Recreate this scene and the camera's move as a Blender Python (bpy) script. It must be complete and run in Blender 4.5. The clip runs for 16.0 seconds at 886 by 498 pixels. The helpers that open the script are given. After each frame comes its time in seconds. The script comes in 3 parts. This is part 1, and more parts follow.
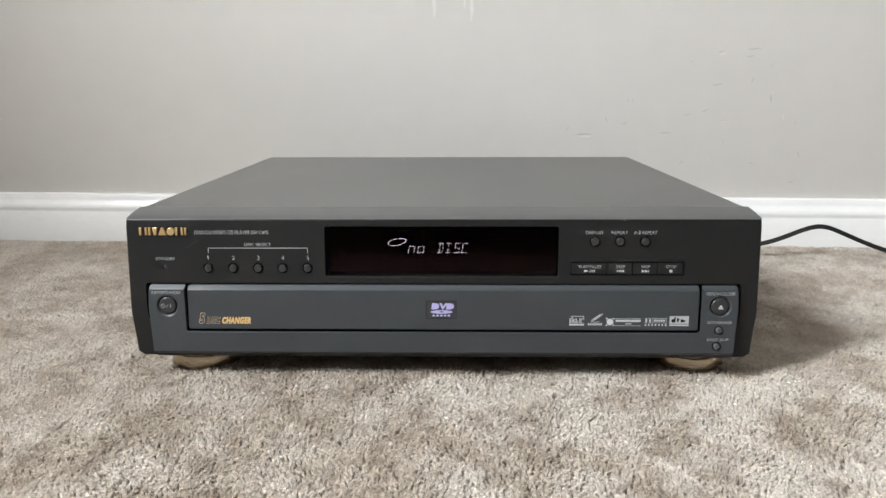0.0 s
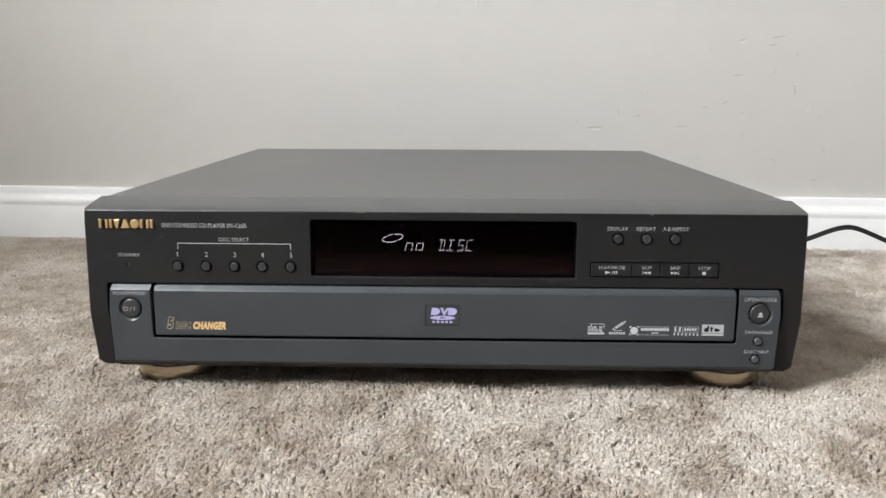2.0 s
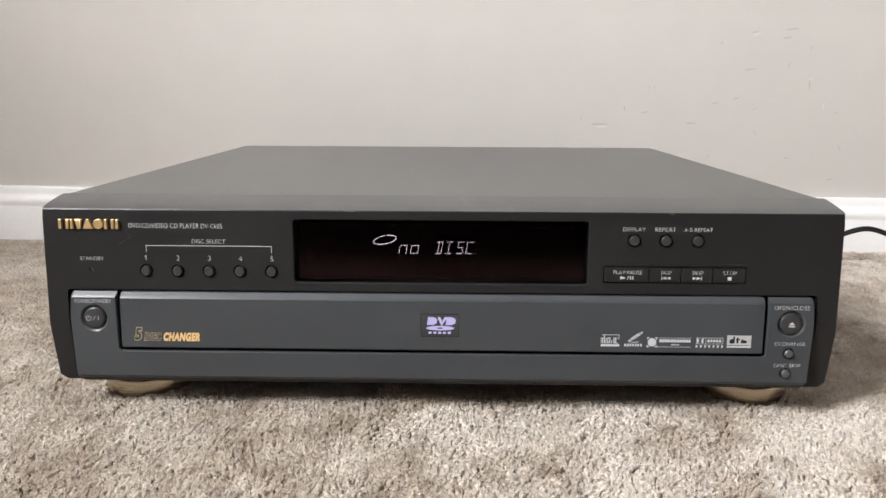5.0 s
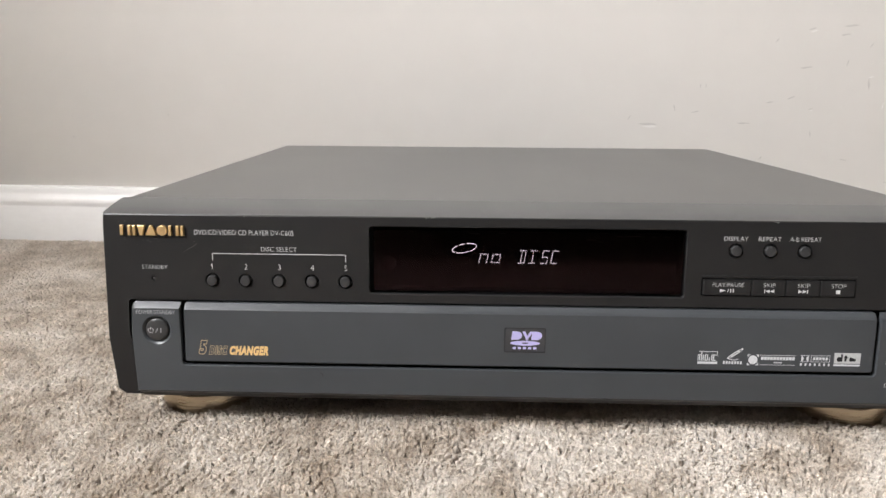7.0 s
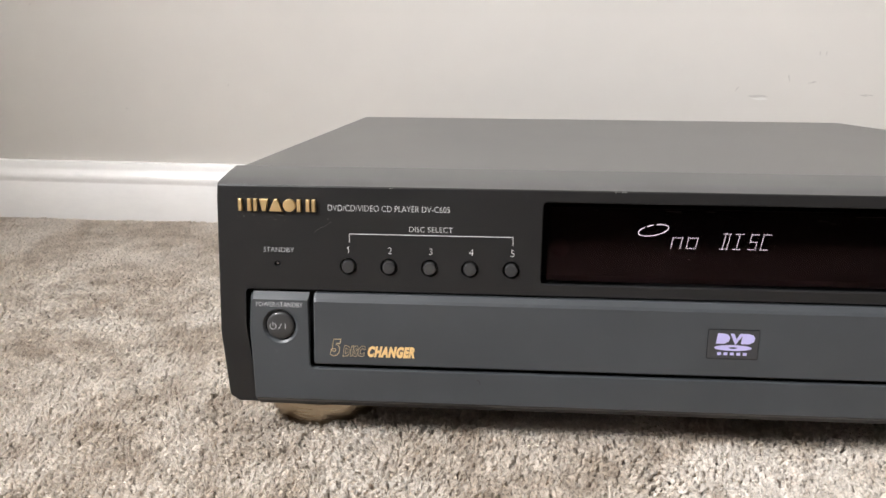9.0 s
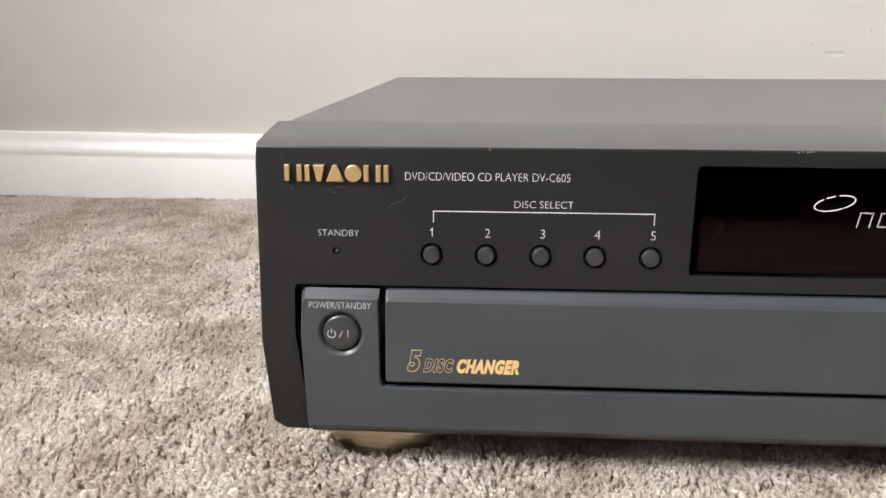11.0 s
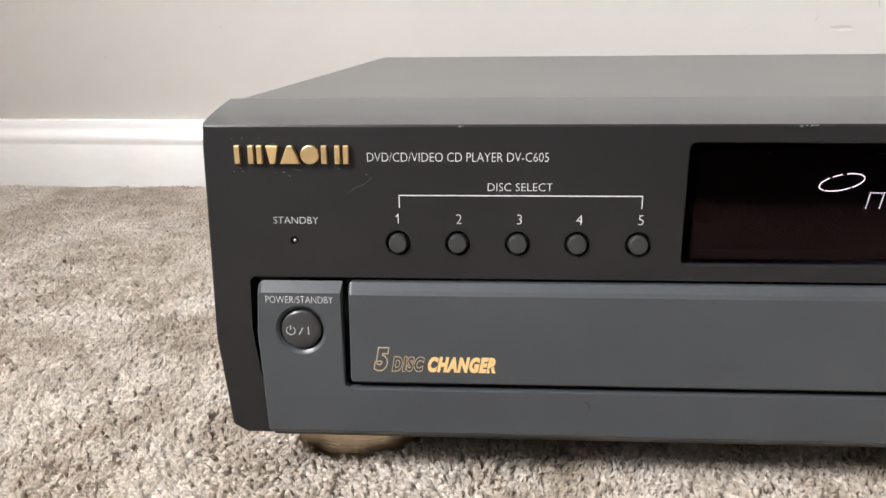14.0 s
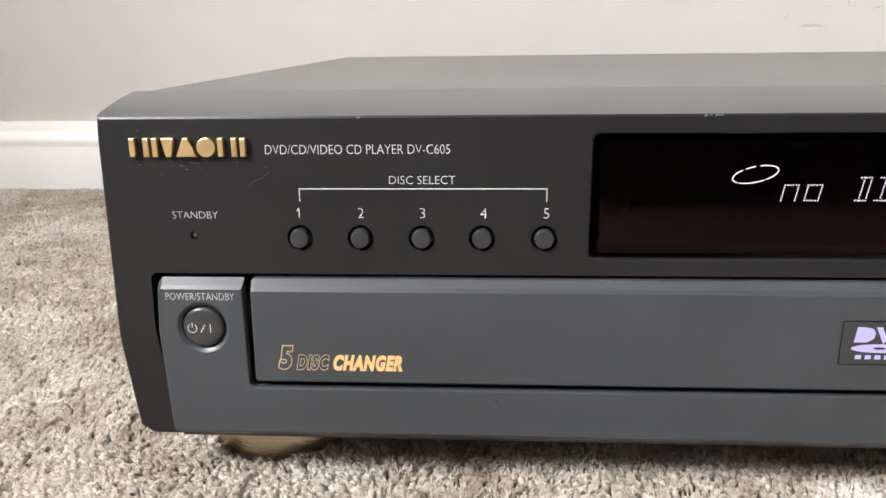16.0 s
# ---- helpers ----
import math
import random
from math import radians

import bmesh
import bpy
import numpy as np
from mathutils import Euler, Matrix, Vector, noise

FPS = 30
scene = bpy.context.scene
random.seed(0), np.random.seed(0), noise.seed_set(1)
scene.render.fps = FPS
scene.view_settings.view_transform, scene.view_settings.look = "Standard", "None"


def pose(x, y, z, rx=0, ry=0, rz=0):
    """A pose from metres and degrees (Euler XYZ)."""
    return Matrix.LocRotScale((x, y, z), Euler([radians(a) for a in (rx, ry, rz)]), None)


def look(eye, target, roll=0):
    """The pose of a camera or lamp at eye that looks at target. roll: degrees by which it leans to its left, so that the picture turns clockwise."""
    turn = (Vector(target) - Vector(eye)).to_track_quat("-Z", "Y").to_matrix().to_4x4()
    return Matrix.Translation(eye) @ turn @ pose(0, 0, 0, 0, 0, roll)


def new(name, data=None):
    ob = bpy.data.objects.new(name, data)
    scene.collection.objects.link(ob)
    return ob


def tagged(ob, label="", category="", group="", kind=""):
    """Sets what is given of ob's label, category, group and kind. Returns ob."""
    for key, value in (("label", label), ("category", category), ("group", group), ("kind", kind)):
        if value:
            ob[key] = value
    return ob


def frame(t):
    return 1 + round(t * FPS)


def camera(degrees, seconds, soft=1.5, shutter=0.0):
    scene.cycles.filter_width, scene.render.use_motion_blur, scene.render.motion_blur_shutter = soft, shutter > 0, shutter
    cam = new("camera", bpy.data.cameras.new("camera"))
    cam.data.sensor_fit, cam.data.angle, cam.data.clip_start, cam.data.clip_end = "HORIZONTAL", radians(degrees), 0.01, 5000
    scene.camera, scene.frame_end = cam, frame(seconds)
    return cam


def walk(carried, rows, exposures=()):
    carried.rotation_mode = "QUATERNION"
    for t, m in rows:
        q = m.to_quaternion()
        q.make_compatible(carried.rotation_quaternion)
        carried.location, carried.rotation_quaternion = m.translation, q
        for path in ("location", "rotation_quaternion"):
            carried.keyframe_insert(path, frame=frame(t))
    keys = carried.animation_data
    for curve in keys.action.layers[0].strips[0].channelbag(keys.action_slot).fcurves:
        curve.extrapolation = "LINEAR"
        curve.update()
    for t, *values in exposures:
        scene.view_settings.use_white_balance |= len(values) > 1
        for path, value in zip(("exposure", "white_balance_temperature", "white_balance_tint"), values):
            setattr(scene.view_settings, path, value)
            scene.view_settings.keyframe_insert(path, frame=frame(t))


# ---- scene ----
cam = camera(68.6, 16.0)
PATH = [
    (0, (0.0108, -0.4299, 0.2025), (0.0003, 0.0546, 0.0798), -0.24),
    (0.5, (0.0091, -0.4178, 0.1994), (-0.0011, 0.0667, 0.0764), -0.20),
    (1, (0.0085, -0.4041, 0.1970), (-0.0015, 0.0805, 0.0744), -0.14),
    (1.5, (0.0086, -0.3891, 0.1928), (-0.0011, 0.0958, 0.0710), 0.02),
    (2, (0.0078, -0.3786, 0.1866), (-0.0017, 0.1064, 0.0653), 0.22),
    (2.5, (0.0066, -0.3676, 0.1840), (-0.0027, 0.1174, 0.0628), 0.35),
    (3, (0.0074, -0.3565, 0.1812), (-0.0022, 0.1286, 0.0604), 0.37),
    (3.5, (0.0077, -0.3488, 0.1782), (-0.0011, 0.1368, 0.0591), 0.38),
    (6, (0.0057, -0.3363, 0.1775), (-0.0020, 0.1491, 0.0580), 0.24),
    (6.5, (-0.0127, -0.3291, 0.1777), (-0.0222, 0.1563, 0.0583), 0.26),
    (7, (-0.0331, -0.3192, 0.1773), (-0.0463, 0.1658, 0.0568), 0.36),
    (7.5, (-0.0511, -0.3102, 0.1743), (-0.0690, 0.1740, 0.0511), 0.52),
    (8, (-0.0713, -0.2959, 0.1698), (-0.0935, 0.1872, 0.0430), 0.51),
    (8.5, (-0.0902, -0.2792, 0.1664), (-0.1154, 0.2033, 0.0374), 0.45),
    (9, (-0.1065, -0.2630, 0.1605), (-0.1316, 0.2186, 0.0286), 0.52),
    (9.5, (-0.1192, -0.2440, 0.1533), (-0.1439, 0.2371, 0.0194), 0.71),
    (10, (-0.1326, -0.2257, 0.1488), (-0.1572, 0.2543, 0.0111), 0.65),
    (12.5, (-0.1507, -0.1824, 0.1419), (-0.1732, 0.2904, -0.0191), -0.57),
    (13, (-0.1495, -0.1821, 0.1418), (-0.1733, 0.2908, -0.0188), -0.58),
    (13.5, (-0.1428, -0.1811, 0.1410), (-0.1682, 0.2917, -0.0195), -0.65),
    (14, (-0.1372, -0.1808, 0.1389), (-0.1633, 0.2924, -0.0205), -0.53),
    (14.5, (-0.1318, -0.1799, 0.1386), (-0.1586, 0.2934, -0.0206), -0.58),
    (15, (-0.1264, -0.1796, 0.1370), (-0.1528, 0.2939, -0.0215), -0.63),
    (15.5, (-0.1179, -0.1780, 0.1357), (-0.1440, 0.2959, -0.0216), -0.66),
    (16, (-0.1101, -0.1758, 0.1345), (-0.1362, 0.2985, -0.0216), -0.71),
]
EXPOSURES = [(0.0, 0.02, 6420, 8), (2.0, 0.06, 6440, 8.5), (3.2, 0.10, 6640, 12), (9.0, 0.26, 6700, 12), (12.5, 0.40, 6660, 12), (16.0, 0.51, 6630, 12)]
walk(cam, [(t, look(eye, target, roll)) for t, eye, target, roll in PATH], EXPOSURES)

# ---- light: a small window in the side wall, the sky outside ----
TURN = -2.86                      # the room stands a little askew to the player
ROOM = pose(0, 0.440, 0, 0, 0, TURN)   # room axes: u along the skirting wall, v into the wall


def room(u, v, z):
    return ROOM @ Vector((u, v, z))


world = bpy.data.worlds.new("sky")
world.use_nodes = True
scene.world = world
wn = world.node_tree
sky = wn.nodes.new("ShaderNodeTexSky")
sky.sky_type, sky.sun_disc = "NISHITA", False
sky.sun_elevation, sky.sun_rotation = radians(40), radians(200)
wn.nodes["Background"].inputs["Strength"].default_value = 0.1
wn.links.new(sky.outputs[0], wn.nodes["Background"].inputs["Color"])

WIN_U, REVEAL = -1.10, 0.14       # the side wall's face; depth of its openings
V0, V1, Z0, Z1 = -1.49, -1.04, 0.94, 1.69   # the window's opening along the side wall, and its heights
lamp = bpy.data.lights.new("daylight", "AREA")
lamp.shape, lamp.size, lamp.size_y = "RECTANGLE", V1 - V0, Z1 - Z0
lamp.energy, lamp.color = 150.0, (0.93, 0.96, 1.0)
ob = new("daylight", lamp)
ob.matrix_world = look(room(WIN_U - REVEAL + 0.02, (V0 + V1) / 2, (Z0 + Z1) / 2), room(0.0, (V0 + V1) / 2, (Z0 + Z1) / 2))


# ---- materials ----
class Mat:
    """A node material on the Principled shader."""

    def __init__(self, name, colour, rough, metal=0.0, spec=0.5):
        self.m = bpy.data.materials.new(name)
        self.m.use_nodes = True
        self.t = self.m.node_tree
        self.p = self.t.nodes["Principled BSDF"]
        self.set("Base Color", (*colour, 1))
        self.set("Roughness", rough)
        self.set("Metallic", metal)
        self.set("Specular IOR Level", spec)
        self.colour = colour

    def set(self, key, value):
        self.p.inputs[key].default_value = value
        return self

    def node(self, kind, **values):
        n = self.t.nodes.new(kind)
        for key, value in values.items():
            n.inputs[key.replace("_", " ")].default_value = value
        return n

    def link(self, a, b):
        self.t.links.new(a, b)

    def coords(self, stretch=(1, 1, 1)):
        c = self.t.nodes.new("ShaderNodeTexCoord")
        mp = self.t.nodes.new("ShaderNodeMapping")
        mp.inputs["Scale"].default_value = stretch
        self.link(c.outputs["Object"], mp.inputs["Vector"])
        return mp.outputs["Vector"]

    def noise(self, scale, detail=4.0, rough=0.55, stretch=(1, 1, 1)):
        n = self.node("ShaderNodeTexNoise", Scale=scale, Detail=detail, Roughness=rough)
        self.link(self.coords(stretch), n.inputs["Vector"])
        return n.outputs["Fac"]

    def ramp(self, fac, a, b, lo=0.3, hi=0.7):
        r = self.t.nodes.new("ShaderNodeMapRange")
        r.inputs["From Min"].default_value, r.inputs["From Max"].default_value = lo, hi
        r.inputs["To Min"].default_value, r.inputs["To Max"].default_value = a, b
        self.link(fac, r.inputs["Value"])
        return r.outputs["Result"]

    def tint(self, fac, source, amount, lo=0.3, hi=0.7):
        """Scales a colour (socket or triple) by 1 - amount .. 1 + amount along fac."""
        k = self.ramp(fac, 1 - amount, 1 + amount, lo, hi)
        v = self.t.nodes.new("ShaderNodeVectorMath")
        v.operation = "SCALE"
        if isinstance(source, tuple):
            v.inputs[0].default_value = source
        else:
            self.link(source, v.inputs[0])
        self.link(k, v.inputs["Scale"])
        return v.outputs["Vector"]

    def mix(self, fac, a, b):
        m = self.t.nodes.new("ShaderNodeMix")
        m.data_type = "RGBA"
        self.link(fac, m.inputs["Factor"])
        for value, socket in ((a, m.inputs[6]), (b, m.inputs[7])):
            if isinstance(value, tuple):
                socket.default_value = (*value, 1)
            else:
                self.link(value, socket)
        return m.outputs[2]

    def to(self, socket, key):
        self.link(socket, self.p.inputs[key])
        return self

    def bump(self, fac, strength, distance):
        b = self.node("ShaderNodeBump", Strength=strength, Distance=distance)
        self.link(fac, b.inputs["Height"])
        if self.p.inputs["Normal"].links:
            self.link(self.p.inputs["Normal"].links[0].from_socket, b.inputs["Normal"])
        self.link(b.outputs["Normal"], self.p.inputs["Normal"])
        return self


def plastic(name, colour, rough, spec=0.5):
    """Moulded satin plastic with faint smears."""
    m = Mat(name, colour, rough, 0.0, spec)
    m.to(m.tint(m.noise(30, 3), colour, 0.08), "Base Color")
    m.to(m.ramp(m.noise(18, 3), rough - 0.03, rough + 0.04), "Roughness")
    return m.m


BLACK = plastic("black_fascia_plastic", (0.0102, 0.0100, 0.0103), 0.40, spec=0.34)
GREY = plastic("slate_grey_plastic", (0.0405, 0.0448, 0.0485), 0.38, spec=0.38)
CAP = plastic("button_plastic", (0.026, 0.026, 0.0265), 0.34)
# fascia plastic lightened for its top slope: the light there is in the colour
TOPSIDE = plastic("charcoal_lit_top_plastic", (0.070, 0.069, 0.067), 0.31)
SMALLCAP = plastic("small_button_plastic", (0.060, 0.063, 0.068), 0.20, spec=0.8)
# near-black: the badge seam's own colour, and painted shade on the base pan
DEEP = plastic("seam_and_pan_shade_plastic", (0.008, 0.008, 0.008), 0.6, spec=0.15)

cover = Mat("charcoal_painted_steel", (0.064, 0.0632, 0.0605), 0.33)
cover.to(cover.tint(cover.noise(6, 3), (0.064, 0.0632, 0.0605), 0.04), "Base Color")
cover.to(cover.ramp(cover.noise(5, 3), 0.32, 0.34), "Roughness")
STEEL = cover.m

brass = Mat("brushed_champagne_brass", (0.52, 0.44, 0.33), 0.36, 1.0)
brass.to(brass.ramp(brass.noise(60, 4, 0.6, (1, 1, 30)), 0.22, 0.42), "Roughness")
BRASS = brass.m
gold = Mat("gold_plated_letters", (0.80, 0.58, 0.30), 0.36, 1.0)
gold.to(gold.ramp(gold.noise(600, 3), 0.32, 0.42), "Roughness")
GOLD = gold.m


def ink(name, colour, wear=0.12):
    m = Mat(name, colour, 0.55)
    m.to(m.tint(m.noise(1400, 3), colour, wear), "Base Color")
    return m.m


WHITE_INK = ink("white_print", (0.58, 0.58, 0.58))
GREY_INK = ink("silver_grey_print", (0.52, 0.53, 0.54))
PRINT_PLATE = ink("pale_grey_print", (0.40, 0.405, 0.40))
GOLD_INK = ink("gold_print", (0.66, 0.43, 0.18))
PALE_GOLD = ink("pale_gold_print", (0.72, 0.55, 0.33))
LILAC = Mat("pale_violet_foil", (0.50, 0.47, 0.78), 0.34, 0.3).m
PLATE = plastic("badge_plate", (0.030, 0.031, 0.034), 0.18)
BADGE = plastic("badge_plastic", (0.016, 0.016, 0.018), 0.25)

screen = Mat("smoked_display_window", (0.01, 0.004, 0.005), 0.05)
tinted = screen.node("ShaderNodeBsdfTransparent", Color=(0.28, 0.265, 0.275, 1))
gloss = screen.node("ShaderNodeBsdfGlossy", Roughness=0.07, Color=(0.28, 0.17, 0.18, 1))
blend = screen.t.nodes.new("ShaderNodeMixShader")
screen.link(screen.node("ShaderNodeFresnel", IOR=1.5).outputs[0], blend.inputs[0])
screen.link(tinted.outputs[0], blend.inputs[1])
screen.link(gloss.outputs[0], blend.inputs[2])
screen.link(blend.outputs[0], screen.t.nodes["Material Output"].inputs["Surface"])
SCREEN = screen.m
PIT = Mat("display_interior", (0.004, 0.003, 0.003), 0.8, 0.0, 0.1).m
SENSOR = Mat("dark_red_sensor_dome", (0.22, 0.012, 0.02), 0.5, 0.0, 0.2).m
glow = Mat("display_glow", (0.02, 0.02, 0.02), 0.5)
glow.set("Emission Color", (0.97, 0.95, 1.0, 1)).set("Emission Strength", 14.0)
GLOW = glow.m
LENS = Mat("standby_lamp_lens", (0.07, 0.065, 0.065), 0.2).m
SCUFF = ink("worn_light_plastic", (0.20, 0.20, 0.19), 0.3)
FAINT = ink("faint_scratch", (0.085, 0.083, 0.08), 0.3)
DARKSCUFF = ink("dark_scuff", (0.012, 0.012, 0.012), 0.3)

wallm = Mat("warm_grey_wall_paint", (0.53, 0.508, 0.472), 0.62, 0.0, 0.35)
wallm.to(wallm.tint(wallm.noise(2.2, 4), wallm.tint(wallm.noise(26, 4), (0.53, 0.508, 0.472), 0.012), 0.022), "Base Color")
wallm.bump(wallm.noise(260, 3), 0.10, 0.0006).bump(wallm.noise(5, 3), 0.12, 0.006)
WALL = wallm.m
MARK = ink("grey_wall_scuff", (0.43, 0.412, 0.383), 0.2)
PALE = ink("pale_wall_chip", (0.60, 0.585, 0.555), 0.05)
white = Mat("white_gloss_paint", (0.83, 0.82, 0.80), 0.34)
white.to(white.tint(white.noise(11, 5, 0.7), white.tint(white.noise(70, 4, 0.6, (1, 1, 3)), (0.83, 0.82, 0.80), 0.015), 0.03), "Base Color")
white.bump(white.noise(60, 4, 0.6, (0.4, 1, 2)), 0.15, 0.0008)
WHITE = white.m
# dark paint for the added unseen walls, chosen to hold down bounce and reflections
umber = Mat("unseen_umber_wall_paint", (0.055, 0.045, 0.038), 0.7)
umber.to(umber.tint(umber.noise(8, 4), (0.055, 0.045, 0.038), 0.15), "Base Color")
UMBER = umber.m
CEIL = Mat("ceiling_paint", (0.78, 0.77, 0.75), 0.8).m

rug = Mat("beige_cut_pile", (0.46, 0.40, 0.335), 0.85, 0.0, 0.25)
isl = rug.t.nodes.new("ShaderNodeNewGeometry").outputs["Random Per Island"]
base = rug.mix(rug.ramp(rug.noise(50, 4, 0.65), 0.0, 1.0, 0.38, 0.60), (0.40, 0.33, 0.262), (0.69, 0.62, 0.54))
base = rug.mix(rug.ramp(rug.noise(15, 4, 0.6), 0.0, 0.9, 0.45, 0.58), base, (0.82, 0.77, 0.705))
rug.to(rug.tint(isl, base, 0.30, 0.0, 1.0), "Base Color")
rug.bump(rug.noise(1500, 3, 0.6), 0.6, 0.0005)
rug.set("Sheen Weight", 0.45).set("Sheen Roughness", 0.4)
through_pile = rug.node("ShaderNodeBsdfTranslucent", Color=(0.76, 0.68, 0.59, 1))
soft_pile = rug.node("ShaderNodeMixShader", Fac=0.48)
rug.link(rug.p.outputs[0], soft_pile.inputs[1])
rug.link(through_pile.outputs[0], soft_pile.inputs[2])
rug.link(soft_pile.outputs[0], rug.t.nodes["Material Output"].inputs["Surface"])
RUG = rug.m
rubber = Mat("black_cord_rubber", (0.012, 0.012, 0.012), 0.35)
CORD = rubber.m


# ---- building helpers ----
def link_mesh(name, bm, material, smooth=None):
    """One mesh object from a bmesh; smooth: edges flatter than this many degrees are shaded round."""
    bm.normal_update()
    if smooth is not None:
        for f in bm.faces:
            f.smooth = True
        for e in bm.edges:
            e.smooth = len(e.link_faces) == 2 and e.calc_face_angle(0) < radians(smooth)
    me = bpy.data.meshes.new(name)
    bm.to_mesh(me)
    bm.free()
    me.materials.append(material)
    return new(name, me)


def part(name, bm, material, parent, label="", smooth=None):
    ob = link_mesh(name, bm, material, smooth)
    ob.parent = parent
    return tagged(ob, label)


def rrect(x0, x1, z0, z1, r, n=5):
    """A rounded rectangle, counter-clockwise in (x, z)."""
    pts = []
    for cx, cz, a0 in ((x1 - r, z0 + r, -90), (x1 - r, z1 - r, 0), (x0 + r, z1 - r, 90), (x0 + r, z0 + r, 180)):
        for i in range(n + 1):
            a = radians(a0 + 90 * i / n)
            pts.append((cx + r * math.cos(a), cz + r * math.sin(a)))
    return pts


def circle(x, z, r, n=28):
    return [(x + r * math.cos(2 * math.pi * i / n), z + r * math.sin(2 * math.pi * i / n)) for i in range(n)]


def inset(pts, w):
    """The outline moved inwards by w along its corners' bisectors."""
    out = []
    for i, p in enumerate(pts):
        a, b = Vector(p) - Vector(pts[i - 1]), Vector(pts[(i + 1) % len(pts)]) - Vector(p)
        n = Vector((-a.y, a.x)).normalized() + Vector((-b.y, b.x)).normalized()
        n /= max(n.length_squared / 2, 0.3)
        out.append((p[0] + w * n.x, p[1] + w * n.y))
    return out


def prism(pts, d0, d1, bevel=0.0, bm=None):
    """An outline in (x, z) from depth d0 (back) out to d1 (front), with a rounded front edge. Vertices are (x, d, z)."""
    bm = bm or bmesh.new()
    rings = [(pts, d0)]
    if bevel:
        rings += [(pts, d1 - bevel), (inset(pts, 0.3 * bevel), d1 - 0.3 * bevel), (inset(pts, bevel), d1)]
    else:
        rings += [(pts, d1)]
    loops = [[bm.verts.new((x, d, z)) for x, z in ring] for ring, d in rings]
    n = len(pts)
    for a, b in zip(loops, loops[1:]):
        for i in range(n):
            j = (i + 1) % n
            bm.faces.new((a[i], a[j], b[j], b[i]))
    bm.faces.new(loops[0][::-1])
    bm.faces.new(loops[-1])
    return bm


def lathe(profile, x, z, n=32, bm=None):
    """Turns (radius, d) pairs round the axis that stands out of the face at (x, z); closed by a fan at both ends."""
    bm = bm or bmesh.new()
    loops = [[bm.verts.new((x + r * math.cos(2 * math.pi * i / n), d, z + r * math.sin(2 * math.pi * i / n))) for i in range(n)] for r, d in profile]
    for a, b in zip(loops, loops[1:]):
        for i in range(n):
            j = (i + 1) % n
            bm.faces.new((a[i], a[j], b[j], b[i]))
    bm.faces.new(loops[0][::-1])
    bm.faces.new(loops[-1])
    return bm


def evaluated(ob):
    """A bmesh of an object with its modifiers; the object goes."""
    deps = bpy.context.evaluated_depsgraph_get()
    me = bpy.data.meshes.new_from_object(ob.evaluated_get(deps))
    bm = bmesh.new()
    bm.from_mesh(me)
    bpy.data.meshes.remove(me)
    bpy.data.objects.remove(ob)
    return bm


def carve(bm, cutter):
    """bm with the cutter's volume taken out."""
    for b in (bm, cutter):
        bmesh.ops.recalc_face_normals(b, faces=b.faces)
    body, knife = link_mesh("body", bm, BLACK), link_mesh("knife", cutter, BLACK)
    mod = body.modifiers.new("cut", "BOOLEAN")
    mod.object, mod.operation, mod.solver = knife, "DIFFERENCE", "EXACT"
    out = evaluated(body)
    bpy.data.objects.remove(knife)
    return out


# ---- the setting ----
def slab(name, corners, thick, material, label, category):
    """A flat slab: four corners in room axes, thickened away from the room by the vector thick."""
    bm = bmesh.new()
    a = [bm.verts.new(room(*c)) for c in corners]
    b = [bm.verts.new(room(*(Vector(c) + Vector(thick)))) for c in corners]
    bm.faces.new(a)
    bm.faces.new(b[::-1])
    for i in range(4):
        j = (i + 1) % 4
        bm.faces.new((a[j], a[i], b[i], b[j]))
    bmesh.ops.recalc_face_normals(bm, faces=bm.faces)
    return tagged(link_mesh(name, bm, material), label, category, kind="structure")


U0, U1, VS, H = WIN_U, 2.6, -1.60, 2.44
slab("floor", [(U0, VS, -0.011), (U1, VS, -0.011), (U1, 0, -0.011), (U0, 0, -0.011)], (0, 0, -0.05), RUG,
     "beige carpeted floor", "floor")
slab("ceiling", [(U0, VS, H), (U1, VS, H), (U1, 0, H), (U0, 0, H)], (0, 0, 0.1), CEIL, "plain white ceiling", "ceiling")
wall_back = slab("wall_north", [(U0, 0, -0.05), (U1, 0, -0.05), (U1, 0, H), (U0, 0, H)], (0, 0.1, 0), WALL,
                 "scuffed warm off-white painted wall above a white skirting", "wall")
# both dark walls are out of view, added to darken what the front reflects
slab("wall_east", [(U1, VS, -0.05), (U1, 0, -0.05), (U1, 0, H), (U1, VS, H)], (0.1, 0, 0), UMBER, "unseen dark umber wall added to darken reflections", "wall")
slab("wall_south", [(U0, VS, -0.05), (U1, VS, -0.05), (U1, VS, H), (U0, VS, H)], (0, -0.1, 0), UMBER, "unseen dark umber wall added to darken reflections", "wall")

# the side wall with its window opening
bm = bmesh.new()
for v0, v1, z0, z1 in ((VS, V0, -0.05, H), (V0, V1, -0.05, Z0), (V0, V1, Z1, H), (V1, 0, -0.05, H)):
    bmesh.ops.create_cube(bm, size=1, matrix=ROOM @ Matrix.Translation((U0 - REVEAL / 2, (v0 + v1) / 2, (z0 + z1) / 2)) @ Matrix.Diagonal((REVEAL, v1 - v0, z1 - z0, 1)))
tagged(link_mesh("wall_west", bm, WALL), "plain off-white wall with a window opening", "wall", kind="structure")

